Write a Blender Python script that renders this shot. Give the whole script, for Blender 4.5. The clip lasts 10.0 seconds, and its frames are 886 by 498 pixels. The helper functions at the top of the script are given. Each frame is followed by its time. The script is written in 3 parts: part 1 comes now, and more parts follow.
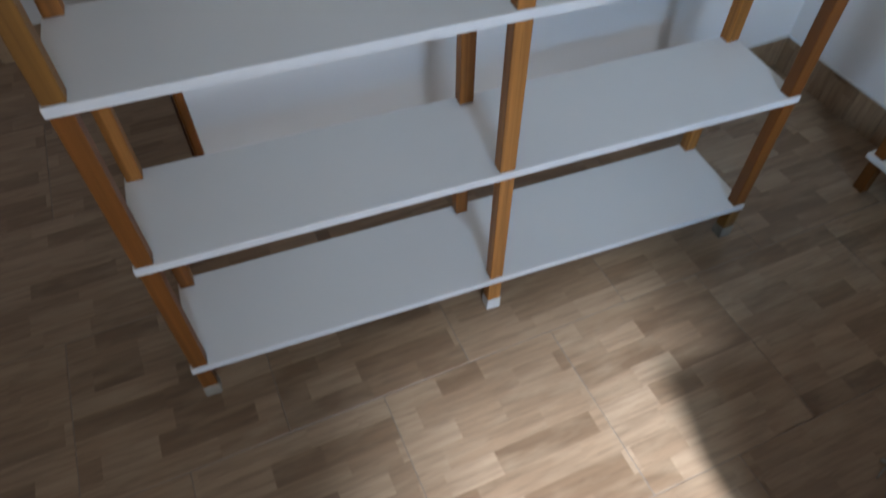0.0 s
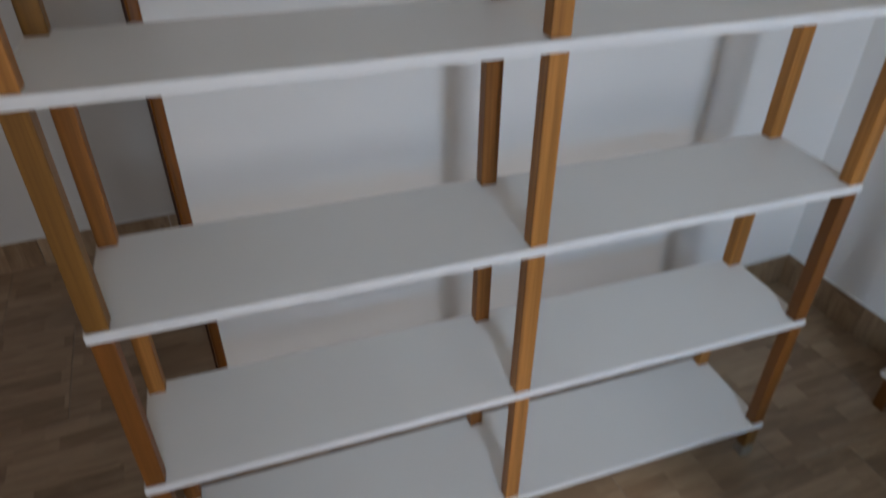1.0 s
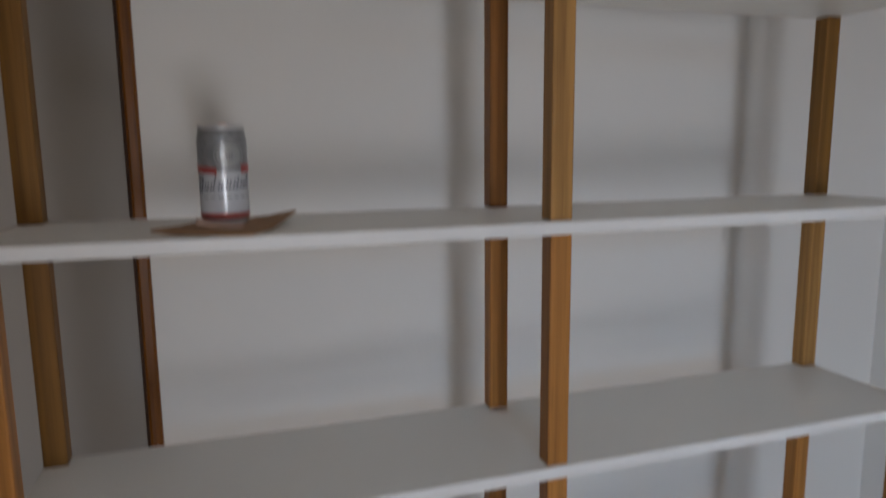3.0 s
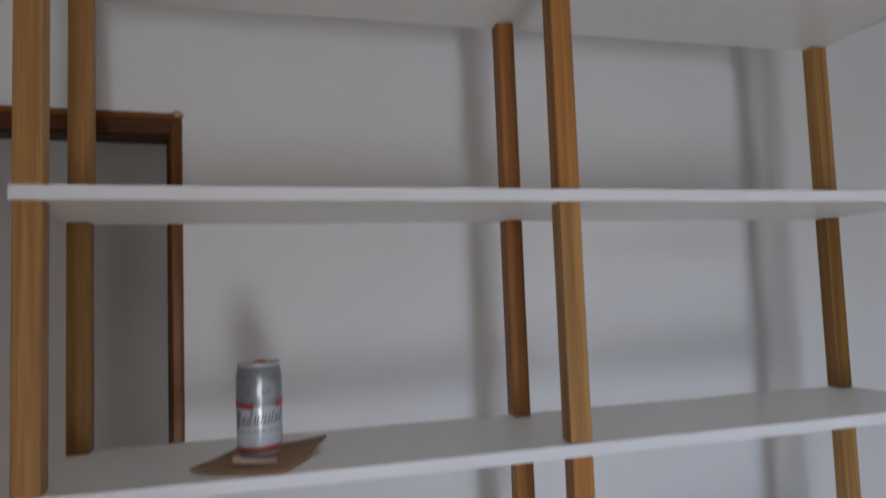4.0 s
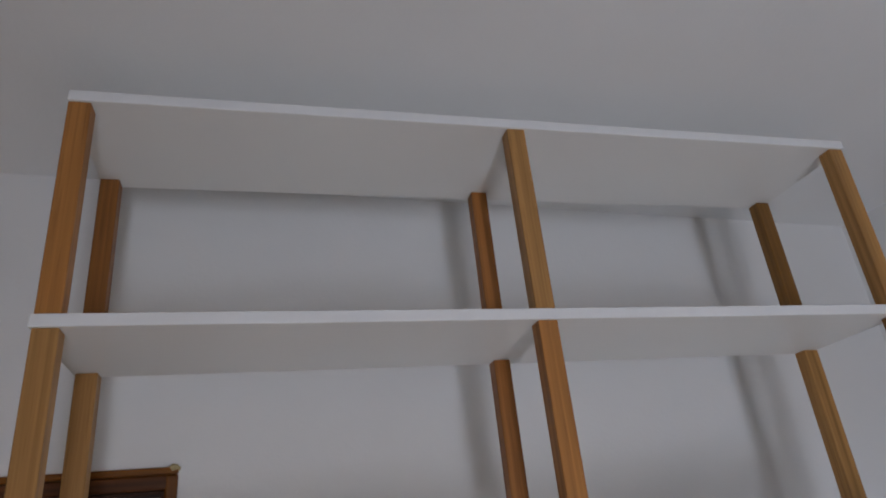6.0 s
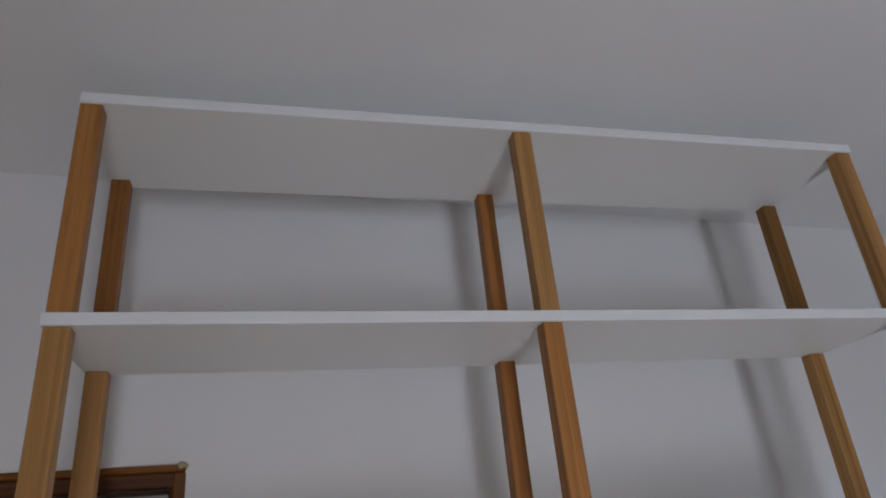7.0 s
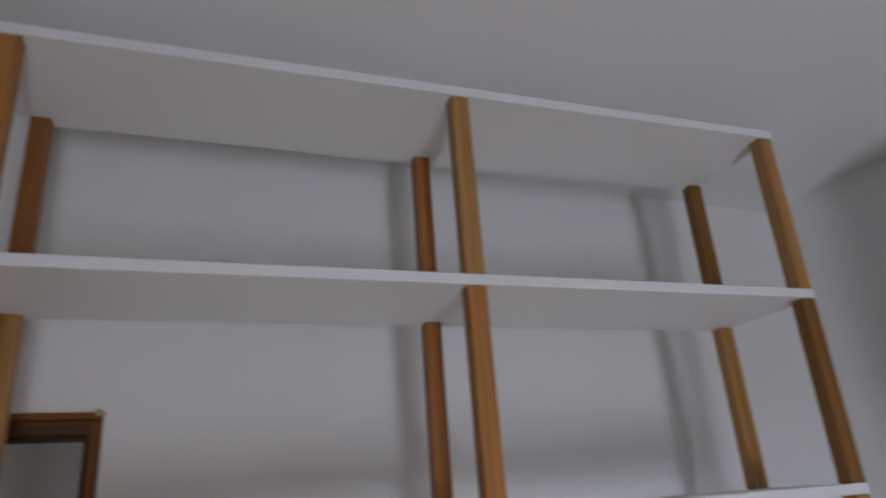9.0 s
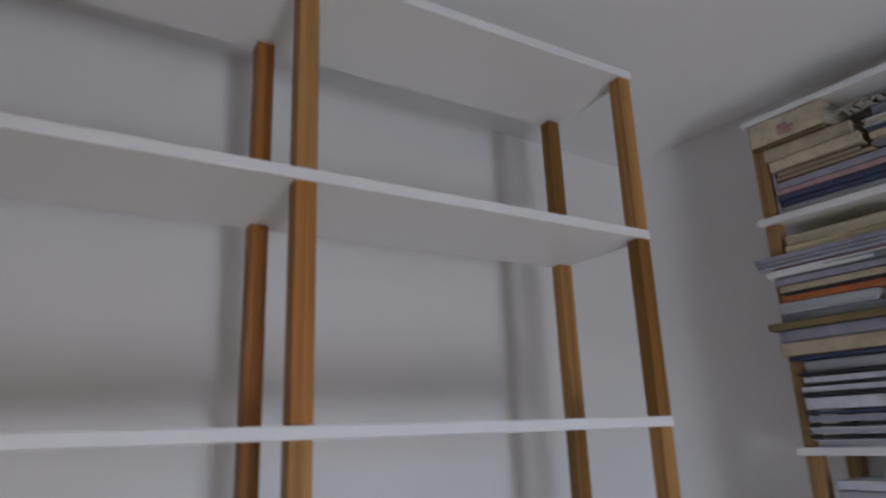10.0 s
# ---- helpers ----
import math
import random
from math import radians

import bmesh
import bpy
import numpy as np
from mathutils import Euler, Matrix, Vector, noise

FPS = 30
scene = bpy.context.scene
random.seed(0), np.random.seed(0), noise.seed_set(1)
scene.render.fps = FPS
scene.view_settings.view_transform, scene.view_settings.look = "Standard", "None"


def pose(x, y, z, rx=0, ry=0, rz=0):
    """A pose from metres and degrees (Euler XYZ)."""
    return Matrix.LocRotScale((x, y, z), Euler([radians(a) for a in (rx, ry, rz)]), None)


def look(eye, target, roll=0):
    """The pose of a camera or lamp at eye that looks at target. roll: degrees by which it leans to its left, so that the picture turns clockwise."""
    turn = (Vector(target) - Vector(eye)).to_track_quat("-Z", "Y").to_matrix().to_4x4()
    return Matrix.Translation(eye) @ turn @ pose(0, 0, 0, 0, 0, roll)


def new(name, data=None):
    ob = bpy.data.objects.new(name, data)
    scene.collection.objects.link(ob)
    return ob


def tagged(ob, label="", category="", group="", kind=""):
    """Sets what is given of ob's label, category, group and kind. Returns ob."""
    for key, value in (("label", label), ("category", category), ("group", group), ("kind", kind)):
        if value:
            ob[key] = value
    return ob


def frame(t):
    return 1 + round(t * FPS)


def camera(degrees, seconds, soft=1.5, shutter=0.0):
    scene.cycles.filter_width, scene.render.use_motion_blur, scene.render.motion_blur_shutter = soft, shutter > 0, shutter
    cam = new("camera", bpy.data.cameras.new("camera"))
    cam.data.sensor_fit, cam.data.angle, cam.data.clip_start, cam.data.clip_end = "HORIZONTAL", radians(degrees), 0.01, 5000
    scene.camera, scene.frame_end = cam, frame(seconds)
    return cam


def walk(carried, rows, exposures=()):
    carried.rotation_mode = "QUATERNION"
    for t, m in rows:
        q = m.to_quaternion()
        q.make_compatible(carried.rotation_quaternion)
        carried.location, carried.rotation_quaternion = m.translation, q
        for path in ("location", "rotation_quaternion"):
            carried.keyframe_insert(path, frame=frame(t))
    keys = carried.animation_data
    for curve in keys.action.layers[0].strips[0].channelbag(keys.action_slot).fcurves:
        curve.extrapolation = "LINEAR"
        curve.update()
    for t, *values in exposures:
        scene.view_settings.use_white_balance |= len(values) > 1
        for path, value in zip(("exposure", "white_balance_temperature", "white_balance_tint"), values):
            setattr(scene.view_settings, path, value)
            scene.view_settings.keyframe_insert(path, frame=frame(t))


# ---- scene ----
cam = camera(67.3, 10.0, soft=1.8, shutter=0.65)
PATH = [
    (0, (-0.477, -0.851, 1.405), (-0.028, 0.334, -0.143), 0.5),
    (0.5, (-0.482, -0.841, 1.424), (0.039, 0.489, 0.024), 1.2),
    (1, (-0.479, -0.835, 1.48), (0.057, 0.719, 0.338), 0.5),
    (1.5, (-0.466, -0.82, 1.525), (0.07, 0.829, 0.529), 0.0),
    (2, (-0.461, -0.808, 1.561), (0.109, 0.925, 0.741), -0.8),
    (2.5, (-0.452, -0.807, 1.602), (0.149, 1.026, 1.066), 0.2),
    (2.7, (-0.449, -0.807, 1.618), (0.153, 1.046, 1.17), -0.1),
    (3.8, (-0.444, -0.871, 1.74), (0.082, 1.057, 1.822), -1.7),
    (4, (-0.446, -0.874, 1.76), (0.073, 1.052, 1.901), -2.1),
    (4.5, (-0.442, -0.874, 1.815), (0.122, 1.012, 2.167), -2.2),
    (5, (-0.444, -0.893, 1.883), (0.085, 0.941, 2.478), -3.8),
    (5.5, (-0.446, -0.904, 1.933), (0.076, 0.869, 2.698), -5.8),
    (5.7, (-0.443, -0.913, 1.942), (0.077, 0.836, 2.759), -6.3),
    (6.8, (-0.443, -0.91, 1.942), (0.054, 0.846, 2.761), -5.3),
    (7, (-0.442, -0.921, 1.94), (0.051, 0.834, 2.761), -5.5),
    (7.5, (-0.441, -0.929, 1.936), (0.025, 0.829, 2.767), -5.4),
    (8, (-0.444, -0.933, 1.933), (0.022, 0.821, 2.775), -5.5),
    (8.5, (-0.437, -0.927, 1.934), (0.084, 0.838, 2.715), -5.6),
    (9, (-0.423, -0.936, 1.929), (0.235, 0.815, 2.638), -4.3),
    (9.5, (-0.37, -0.897, 1.902), (0.515, 0.777, 2.546), -4.0),
    (9.7, (-0.357, -0.877, 1.897), (0.59, 0.778, 2.503), -3.7),
    (10, (-0.331, -0.858, 1.887), (0.695, 0.77, 2.43), -2.2),
]
EXPOSURES = [(0, 0.39, 6520, 15), (0.5, 0.37, 6780, 15), (1, 0.34, 7200, 18), (1.5, 0.31, 7430, 20), (2.5, 0.0, 7700, 20), (4, 0.32, 6940, 20), (4.5, 0.36, 6830, 20), (5.5, 0.40, 6780, 21), (8, 0.30, 6690, 21), (10, 0.29, 6780, 22)]
walk(cam, [(t, look(e, a, r)) for t, e, a, r in PATH], EXPOSURES)

# ---- light ----
ROOM = Matrix.Rotation(radians(3.5), 4, "Z")

world = bpy.data.worlds.new("sky")
scene.world = world
world.use_nodes = True
wn = world.node_tree
sky = wn.nodes.new("ShaderNodeTexSky")
sky.sky_type, sky.sun_disc = "NISHITA", False
sky.sun_elevation, sky.sun_rotation = radians(38.6), radians(185)
wn.links.new(sky.outputs[0], wn.nodes["Background"].inputs[0])
wn.nodes["Background"].inputs[1].default_value = 0.12

sun = new("sun", bpy.data.lights.new("sun", "SUN"))
sun.data.energy, sun.data.angle, sun.data.color = 11.2, radians(6.5), (0.67, 0.815, 1.0)
sun.matrix_world = look((-0.27, -2.95, 2.03), (-0.10, -0.42, 0.0))

# the window's opening: sunlit ground outside through its lower part, and blue sky through its top, which only the lower part of the room can see
ground_light = new("ground_light", bpy.data.lights.new("ground_light", "AREA"))
ground_light.data.shape, ground_light.data.size, ground_light.data.size_y = "RECTANGLE", 0.46, 0.92
ground_light.data.energy, ground_light.data.color = 28.5, (0.715, 0.86, 1.0)
ground_light.matrix_world = ROOM @ look((-0.45, -2.93, 1.10), (3.6, 0.4, 3.4))

sky_light = new("sky_light", bpy.data.lights.new("sky_light", "AREA"))
sky_light.data.shape, sky_light.data.size, sky_light.data.size_y = "RECTANGLE", 0.46, 0.36
sky_light.data.energy, sky_light.data.color, sky_light.data.spread = 2.9, (0.30, 0.625, 1.0), radians(62)
sky_light.matrix_world = ROOM @ look((-0.45, -2.93, 2.08), (0.70, 0.4, 0.1))

# added fill lamp that brightens the passage; it stands for no known source
hall_fill = new("hall_fill", bpy.data.lights.new("hall_fill", "AREA"))
hall_fill.data.shape, hall_fill.data.size, hall_fill.data.size_y = "RECTANGLE", 0.8, 1.4
hall_fill.data.energy, hall_fill.data.color = 2.6, (1.0, 0.97, 0.94)
hall_fill.matrix_world = ROOM @ look((-2.92, 1.05, 0.72), (0.0, 1.5, 0.3))


# ---- materials ----
def material(name, rough=0.6, metal=0.0):
    m = bpy.data.materials.new(name)
    m.use_nodes = True
    p = m.node_tree.nodes["Principled BSDF"]
    p.inputs["Roughness"].default_value, p.inputs["Metallic"].default_value = rough, metal
    return m, m.node_tree, p


def node(t, kind, **sets):
    n = t.nodes.new(kind)
    for k, v in sets.items():
        n.inputs[k.replace("_", " ")].default_value = v
    return n


def noise_at(t, vector, scale, detail=4.0, rough=0.55):
    n = node(t, "ShaderNodeTexNoise", Scale=scale, Detail=detail, Roughness=rough)
    t.links.new(vector, n.inputs["Vector"])
    return n


def mapped(t, scale=(1, 1, 1), rot=(0, 0, 0), shift=None):
    c = t.nodes.new("ShaderNodeTexCoord")
    m = node(t, "ShaderNodeMapping")
    m.inputs["Scale"].default_value, m.inputs["Rotation"].default_value = scale, rot
    t.links.new(c.outputs["Object"], m.inputs["Vector"])
    if shift:
        t.links.new(shift, m.inputs["Location"])
    return m.outputs["Vector"]


def ramp(t, value, stops):
    r = t.nodes.new("ShaderNodeValToRGB")
    e = r.color_ramp.elements
    while len(e) < len(stops):
        e.new(0.5)
    for el, (at, col) in zip(e, stops):
        el.position, el.color = at, (*col, 1)
    t.links.new(value, r.inputs["Fac"])
    return r.outputs["Color"]


def mixed(t, a, b, fac, how="MIX"):
    m = t.nodes.new("ShaderNodeMix")
    m.data_type, m.blend_type = "RGBA", how
    for socket, v in ((m.inputs[6], a), (m.inputs[7], b), (m.inputs[0], fac)):
        if isinstance(v, bpy.types.NodeSocket):
            t.links.new(v, socket)
        else:
            socket.default_value = (*v, 1) if isinstance(v, tuple) else v
    return m.outputs[2]


def bumped(t, p, height, strength=0.2, dist=0.002):
    b = node(t, "ShaderNodeBump", Strength=strength, Distance=dist)
    t.links.new(height, b.inputs["Height"])
    t.links.new(b.outputs["Normal"], p.inputs["Normal"])


def random_shift(t, size):
    info = t.nodes.new("ShaderNodeObjectInfo")
    w = t.nodes.new("ShaderNodeTexWhiteNoise")
    w.noise_dimensions = "1D"
    t.links.new(info.outputs["Random"], w.inputs["W"])
    s = t.nodes.new("ShaderNodeVectorMath")
    s.operation = "SCALE"
    s.inputs["Scale"].default_value = size
    t.links.new(w.outputs["Color"], s.inputs[0])
    return s.outputs[0], info.outputs["Random"]


def plaster(name, col, rough=0.85, bump=0.25):
    m, t, p = material(name, rough)
    v = mapped(t)
    big = noise_at(t, v, 1.3, 3)
    fine = noise_at(t, v, 90, 6)
    mid = noise_at(t, v, 9, 5)
    dark = tuple(c * 0.93 for c in col)
    c = mixed(t, ramp(t, big.outputs["Fac"], [(0.3, dark), (0.7, col)]), tuple(c * 0.95 for c in col), mid.outputs["Fac"])
    t.links.new(c, p.inputs["Base Color"])
    h = mixed(t, fine.outputs["Fac"], mid.outputs["Fac"], 0.5)
    bumped(t, p, h, bump, 0.004)
    return m


def wood(name, tones, rough=0.45, size=1.0, dark=(0.1, 0.04, 0.012)):
    """Grain along z; the tone is each piece's own."""
    m, t, p = material(name, rough)
    p.inputs["Specular IOR Level"].default_value = 0.25
    shift, rnd = random_shift(t, 9.0)
    v = mapped(t, (95 * size, 95 * size, 1.7 * size), shift=shift)
    streak = noise_at(t, v, 1.0, 6, 0.6)
    v2 = mapped(t, (9 * size, 9 * size, 0.9 * size), shift=shift)
    w = node(t, "ShaderNodeTexWave", Scale=1.2, Distortion=5.0, Detail=3.0)
    t.links.new(v2, w.inputs["Vector"])
    v3 = mapped(t, (260 * size, 260 * size, 9 * size), shift=shift)
    pore = noise_at(t, v3, 1.0, 2)
    steps = [(i / (len(tones) - 1), c) for i, c in enumerate(tones)]
    base = ramp(t, rnd, steps)
    c = mixed(t, base, dark, ramp(t, streak.outputs["Fac"], [(0.42, (0, 0, 0)), (0.72, (0.55, 0.55, 0.55))]))
    c = mixed(t, c, dark, ramp(t, w.outputs["Fac"], [(0.5, (0, 0, 0)), (1.0, (0.24, 0.24, 0.24))]))
    c = mixed(t, c, dark, ramp(t, pore.outputs["Fac"], [(0.58, (0, 0, 0)), (0.75, (0.3, 0.3, 0.3))]))
    t.links.new(c, p.inputs["Base Color"])
    bumped(t, p, pore.outputs["Fac"], 0.12, 0.0006)
    return m


def maths(t, how, a, b=None):
    m = t.nodes.new("ShaderNodeMath")
    m.operation = how
    for socket, v in zip(m.inputs, (a, b)):
        if isinstance(v, bpy.types.NodeSocket):
            t.links.new(v, socket)
        elif v is not None:
            socket.default_value = v
    return m.outputs[0]


def chance(t, x, y, z):
    """A number from 0 to 1 that belongs to three whole numbers."""
    c = t.nodes.new("ShaderNodeCombineXYZ")
    for socket, v in zip(c.inputs, (x, y, z)):
        if isinstance(v, bpy.types.NodeSocket):
            t.links.new(v, socket)
        else:
            socket.default_value = v
    w = t.nodes.new("ShaderNodeTexWhiteNoise")
    w.noise_dimensions = "3D"
    t.links.new(c.outputs[0], w.inputs["Vector"])
    return w.outputs["Value"]


def parquet(name, turned=False):
    """A glazed tile that is printed with eight rows of wooden strips of uneven length."""
    m, t, p = material(name, 0.34)
    rnd = t.nodes.new("ShaderNodeObjectInfo").outputs["Random"]
    v = mapped(t, rot=(radians(90), 0, radians(90)) if turned else (0, 0, 0))
    xyz = t.nodes.new("ShaderNodeSeparateXYZ")
    t.links.new(v, xyz.inputs[0])
    piece = maths(t, "FLOOR", maths(t, "MULTIPLY", rnd, 97.0))
    across = maths(t, "DIVIDE", maths(t, "ADD", xyz.outputs[1], 0.2215), 0.0554)
    row = maths(t, "FLOOR", across)
    lead = chance(t, row, piece, 3.0)
    along = maths(t, "ADD", maths(t, "DIVIDE", xyz.outputs[0], 0.175), maths(t, "MULTIPLY", lead, 17.0))
    along = maths(t, "ADD", along, maths(t, "MULTIPLY", maths(t, "SINE", maths(t, "MULTIPLY", along, 2.9)), 0.24))
    strip_no = maths(t, "FLOOR", along)
    tone = chance(t, strip_no, row, piece)
    strip = ramp(t, tone, [(0.0, (0.205, 0.121, 0.066)), (0.14, (0.230, 0.138, 0.076)), (0.24, (0.272, 0.168, 0.096)), (0.65, (0.328, 0.208, 0.121)), (1.0, (0.382, 0.252, 0.153))])
    place = t.nodes.new("ShaderNodeCombineXYZ")
    t.links.new(maths(t, "ADD", xyz.outputs[0], maths(t, "MULTIPLY", tone, 31.0)), place.inputs[0])
    t.links.new(maths(t, "ADD", xyz.outputs[1], maths(t, "MULTIPLY", lead, 13.0)), place.inputs[1])
    t.links.new(maths(t, "MULTIPLY", tone, 57.0), place.inputs[2])

    def stretched(scale):
        g = node(t, "ShaderNodeMapping")
        g.inputs["Scale"].default_value = scale
        t.links.new(place.outputs[0], g.inputs["Vector"])
        return g.outputs["Vector"]

    grain = noise_at(t, stretched((5, 75, 1)), 1.0, 6, 0.65)
    cloud = noise_at(t, stretched((4, 17, 1)), 1.6, 3)
    pore = noise_at(t, stretched((22, 420, 1)), 1.0, 2)
    c = mixed(t, strip, (0.12, 0.072, 0.040), ramp(t, grain.outputs["Fac"], [(0.40, (0, 0, 0)), (0.74, (0.62, 0.62, 0.62))]))
    c = mixed(t, c, (0.43, 0.305, 0.190), ramp(t, cloud.outputs["Fac"], [(0.46, (0, 0, 0)), (0.76, (0.5, 0.5, 0.5))]))
    c = mixed(t, c, (0.10, 0.06, 0.034), ramp(t, pore.outputs["Fac"], [(0.60, (0, 0, 0)), (0.78, (0.35, 0.35, 0.35))]))
    t.links.new(c, p.inputs["Base Color"])
    smear = noise_at(t, v, 6, 4)
    rr = node(t, "ShaderNodeMapRange", To_Min=0.26, To_Max=0.46)
    t.links.new(smear.outputs["Fac"], rr.inputs["Value"])
    t.links.new(rr.outputs[0], p.inputs["Roughness"])
    bumped(t, p, grain.outputs["Fac"], 0.08, 0.0008)
    return m


def plain(name, col, rough=0.6, metal=0.0, vary=0.14, scale=30.0, bump=0.1):
    m, t, p = material(name, rough, metal)
    v = mapped(t)
    n = noise_at(t, v, scale, 4)
    c = mixed(t, col, tuple(c * (1 - vary * 2) for c in col), n.outputs["Fac"])
    t.links.new(c, p.inputs["Base Color"])
    bumped(t, p, n.outputs["Fac"], bump, 0.001)
    return m


def board_paint(name):
    m, t, p = material(name, 0.42)
    v = mapped(t)
    n = noise_at(t, v, 2.2, 3)
    f = noise_at(t, v, 260, 3)
    scuff = noise_at(t, mapped(t, (3, 22, 3)), 2.0, 6, 0.7)
    c = mixed(t, (0.852, 0.835, 0.797), (0.808, 0.788, 0.748), n.outputs["Fac"])
    c = mixed(t, c, (0.6, 0.58, 0.54), ramp(t, scuff.outputs["Fac"], [(0.66, (0, 0, 0)), (0.85, (0.25, 0.25, 0.25))]))
    t.links.new(c, p.inputs["Base Color"])
    bumped(t, p, f.outputs["Fac"], 0.05, 0.0005)
    return m


def pages(name, col):
    """Paper edges: thin level layers."""
    m, t, p = material(name, 0.85)
    n = noise_at(t, mapped(t, (4, 4, 420)), 1.0, 3)
    s = noise_at(t, mapped(t, (7, 7, 30)), 1.0, 3)
    c = mixed(t, col, tuple(k * 0.3 for k in col), ramp(t, n.outputs["Fac"], [(0.35, (0, 0, 0)), (0.7, (1, 1, 1))]))
    c = mixed(t, c, tuple(k * 0.8 for k in col), s.outputs["Fac"])
    t.links.new(c, p.inputs["Base Color"])
    return m


WALL = plaster("wall_paint", (0.825, 0.815, 0.80))
CEILING = plaster("ceiling_paint", (0.92, 0.91, 0.89))
# wall paint toned down: the passage's lack of direct light is in this colour
HALL_DIM = plaster("hall_dim_paint", (0.58, 0.55, 0.515))
GROUT = plain("grout", (0.24, 0.195, 0.15), 0.9)
TILE = parquet("parquet_tile")
SKIRT = parquet("skirting_tile", True)
BOARD = board_paint("white_board")
POST = wood("honey_wood", [(0.45, 0.184, 0.046), (0.49, 0.207, 0.054), (0.415, 0.166, 0.039)])
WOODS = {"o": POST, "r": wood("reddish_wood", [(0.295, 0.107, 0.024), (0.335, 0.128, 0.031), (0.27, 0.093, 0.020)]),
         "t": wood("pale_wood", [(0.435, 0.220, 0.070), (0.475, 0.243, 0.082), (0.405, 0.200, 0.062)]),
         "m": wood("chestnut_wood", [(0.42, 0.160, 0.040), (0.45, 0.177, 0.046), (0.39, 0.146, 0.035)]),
         # deep red for low posts, the shade they stand in put into its tones
         "x": wood("shaded_red_wood", [(0.20, 0.068, 0.014), (0.235, 0.083, 0.018), (0.18, 0.060, 0.012)]),
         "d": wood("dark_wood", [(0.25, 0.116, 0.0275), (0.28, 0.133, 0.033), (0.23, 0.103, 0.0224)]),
         "u": wood("dull_wood", [(0.30, 0.175, 0.072), (0.34, 0.20, 0.085), (0.27, 0.155, 0.062)])}
CREAM = plaster("cream_paint", (0.48, 0.37, 0.25))
FRAME = wood("varnished_frame", [(0.20, 0.062, 0.006), (0.245, 0.081, 0.008)], 0.38, 1.0, (0.025, 0.008, 0.004))
# near-black wood: the rebate's shade is put into its colour
FRAME_DARK = wood("rebate_shade", [(0.05, 0.017, 0.006), (0.065, 0.022, 0.008)], 0.6, 1.0, (0.015, 0.007, 0.004))
# darker copy of the frame's varnish, the shade under the head put in
FRAME_SHADED = wood("shaded_frame", [(0.105, 0.030, 0.006), (0.125, 0.038, 0.007)], 0.4, 1.0, (0.02, 0.008, 0.004))
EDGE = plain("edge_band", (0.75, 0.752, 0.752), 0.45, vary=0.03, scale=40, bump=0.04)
WRAP = plain("white_wrap", (0.66, 0.65, 0.63), 0.7)
# duller, browner sleeve for the outer feet
WRAP_DULL = plain("dull_wrap", (0.41, 0.35, 0.28), 0.8, vary=0.3, scale=45)
CAULK = plain("caulk", (0.70, 0.68, 0.64), 0.8, vary=0.12, scale=60)
PUTTY = plain("putty", (0.55, 0.45, 0.25), 0.95, bump=0.6)


# ---- mesh helpers ----
def box(bm, lo, hi, bevel=0.0, segments=2):
    vs = bmesh.ops.create_cube(bm, size=1.0)["verts"]
    for v in vs:
        v.co = Vector([lo[i] + (v.co[i] + 0.5) * (hi[i] - lo[i]) for i in range(3)])
    if bevel:
        es = list({e for v in vs for e in v.link_edges})
        bmesh.ops.bevel(bm, geom=es, offset=bevel, segments=segments, affect="EDGES", profile=0.5)
    return bm


def boxes(*spans, bevel=0.0):
    bm = bmesh.new()
    for lo, hi in spans:
        box(bm, lo, hi, bevel)
    return bm


def meshed(name, bm, mat, smooth=False):
    me = bpy.data.meshes.new(name)
    bmesh.ops.recalc_face_normals(bm, faces=bm.faces[:])
    for f in bm.faces:
        f.smooth = smooth
    bm.to_mesh(me)
    bm.free()
    me.materials.append(mat)
    return me


def part(name, bm, mat, parent=None, label="", m=None, smooth=False):
    """Links a bmesh, or a mesh that is shared, as one object under parent."""
    me = bm if isinstance(bm, bpy.types.Mesh) else meshed(name, bm, mat, smooth)
    ob = new(name, me)
    ob.parent = parent
    if m is not None:
        ob.matrix_basis = m
    return tagged(ob, label)


def structure(name, bm, mat, label, category):
    ob = part(name, bm, mat)
    ob.matrix_basis = ROOM
    return tagged(ob, label, category, kind="structure")


def thing(name, m, label, category, group=""):
    ob = new(name)
    ob.empty_display_size = 0.1
    ob.matrix_basis = m
    return tagged(ob, label, category, group)


# ---- the room, in its own axes ----
BACK, RIGHT, LEFT, FRONT, TOP = 0.529, 1.365, -2.8, -2.95, 2.75
HALL, HALL_L, HALL_R = 1.62, -2.95, 1.6
DOOR_R, DOOR_L, DOOR_T = -0.5655, -1.405, 2.112
structure("wall_back", boxes(((DOOR_R, BACK, 0), (HALL_R, BACK + 0.06, TOP)), ((DOOR_L, BACK, DOOR_T), (DOOR_R, BACK + 0.06, TOP)),
          ((HALL_L, BACK, 0), (DOOR_L, BACK + 0.06, TOP))), WALL, "white painted plaster wall with a doorway", "wall")
structure("wall_right", boxes(((RIGHT, FRONT, 0), (RIGHT + 0.14, BACK, TOP))), WALL, "white painted plaster wall beside the full bookcase", "wall")
structure("wall_left", boxes(((LEFT - 0.14, FRONT, 0), (LEFT, BACK, TOP))), CREAM, "plain cream painted plaster wall", "wall")
WL, WR, WB, WT = -0.74, 0.03, 0.3, 2.29
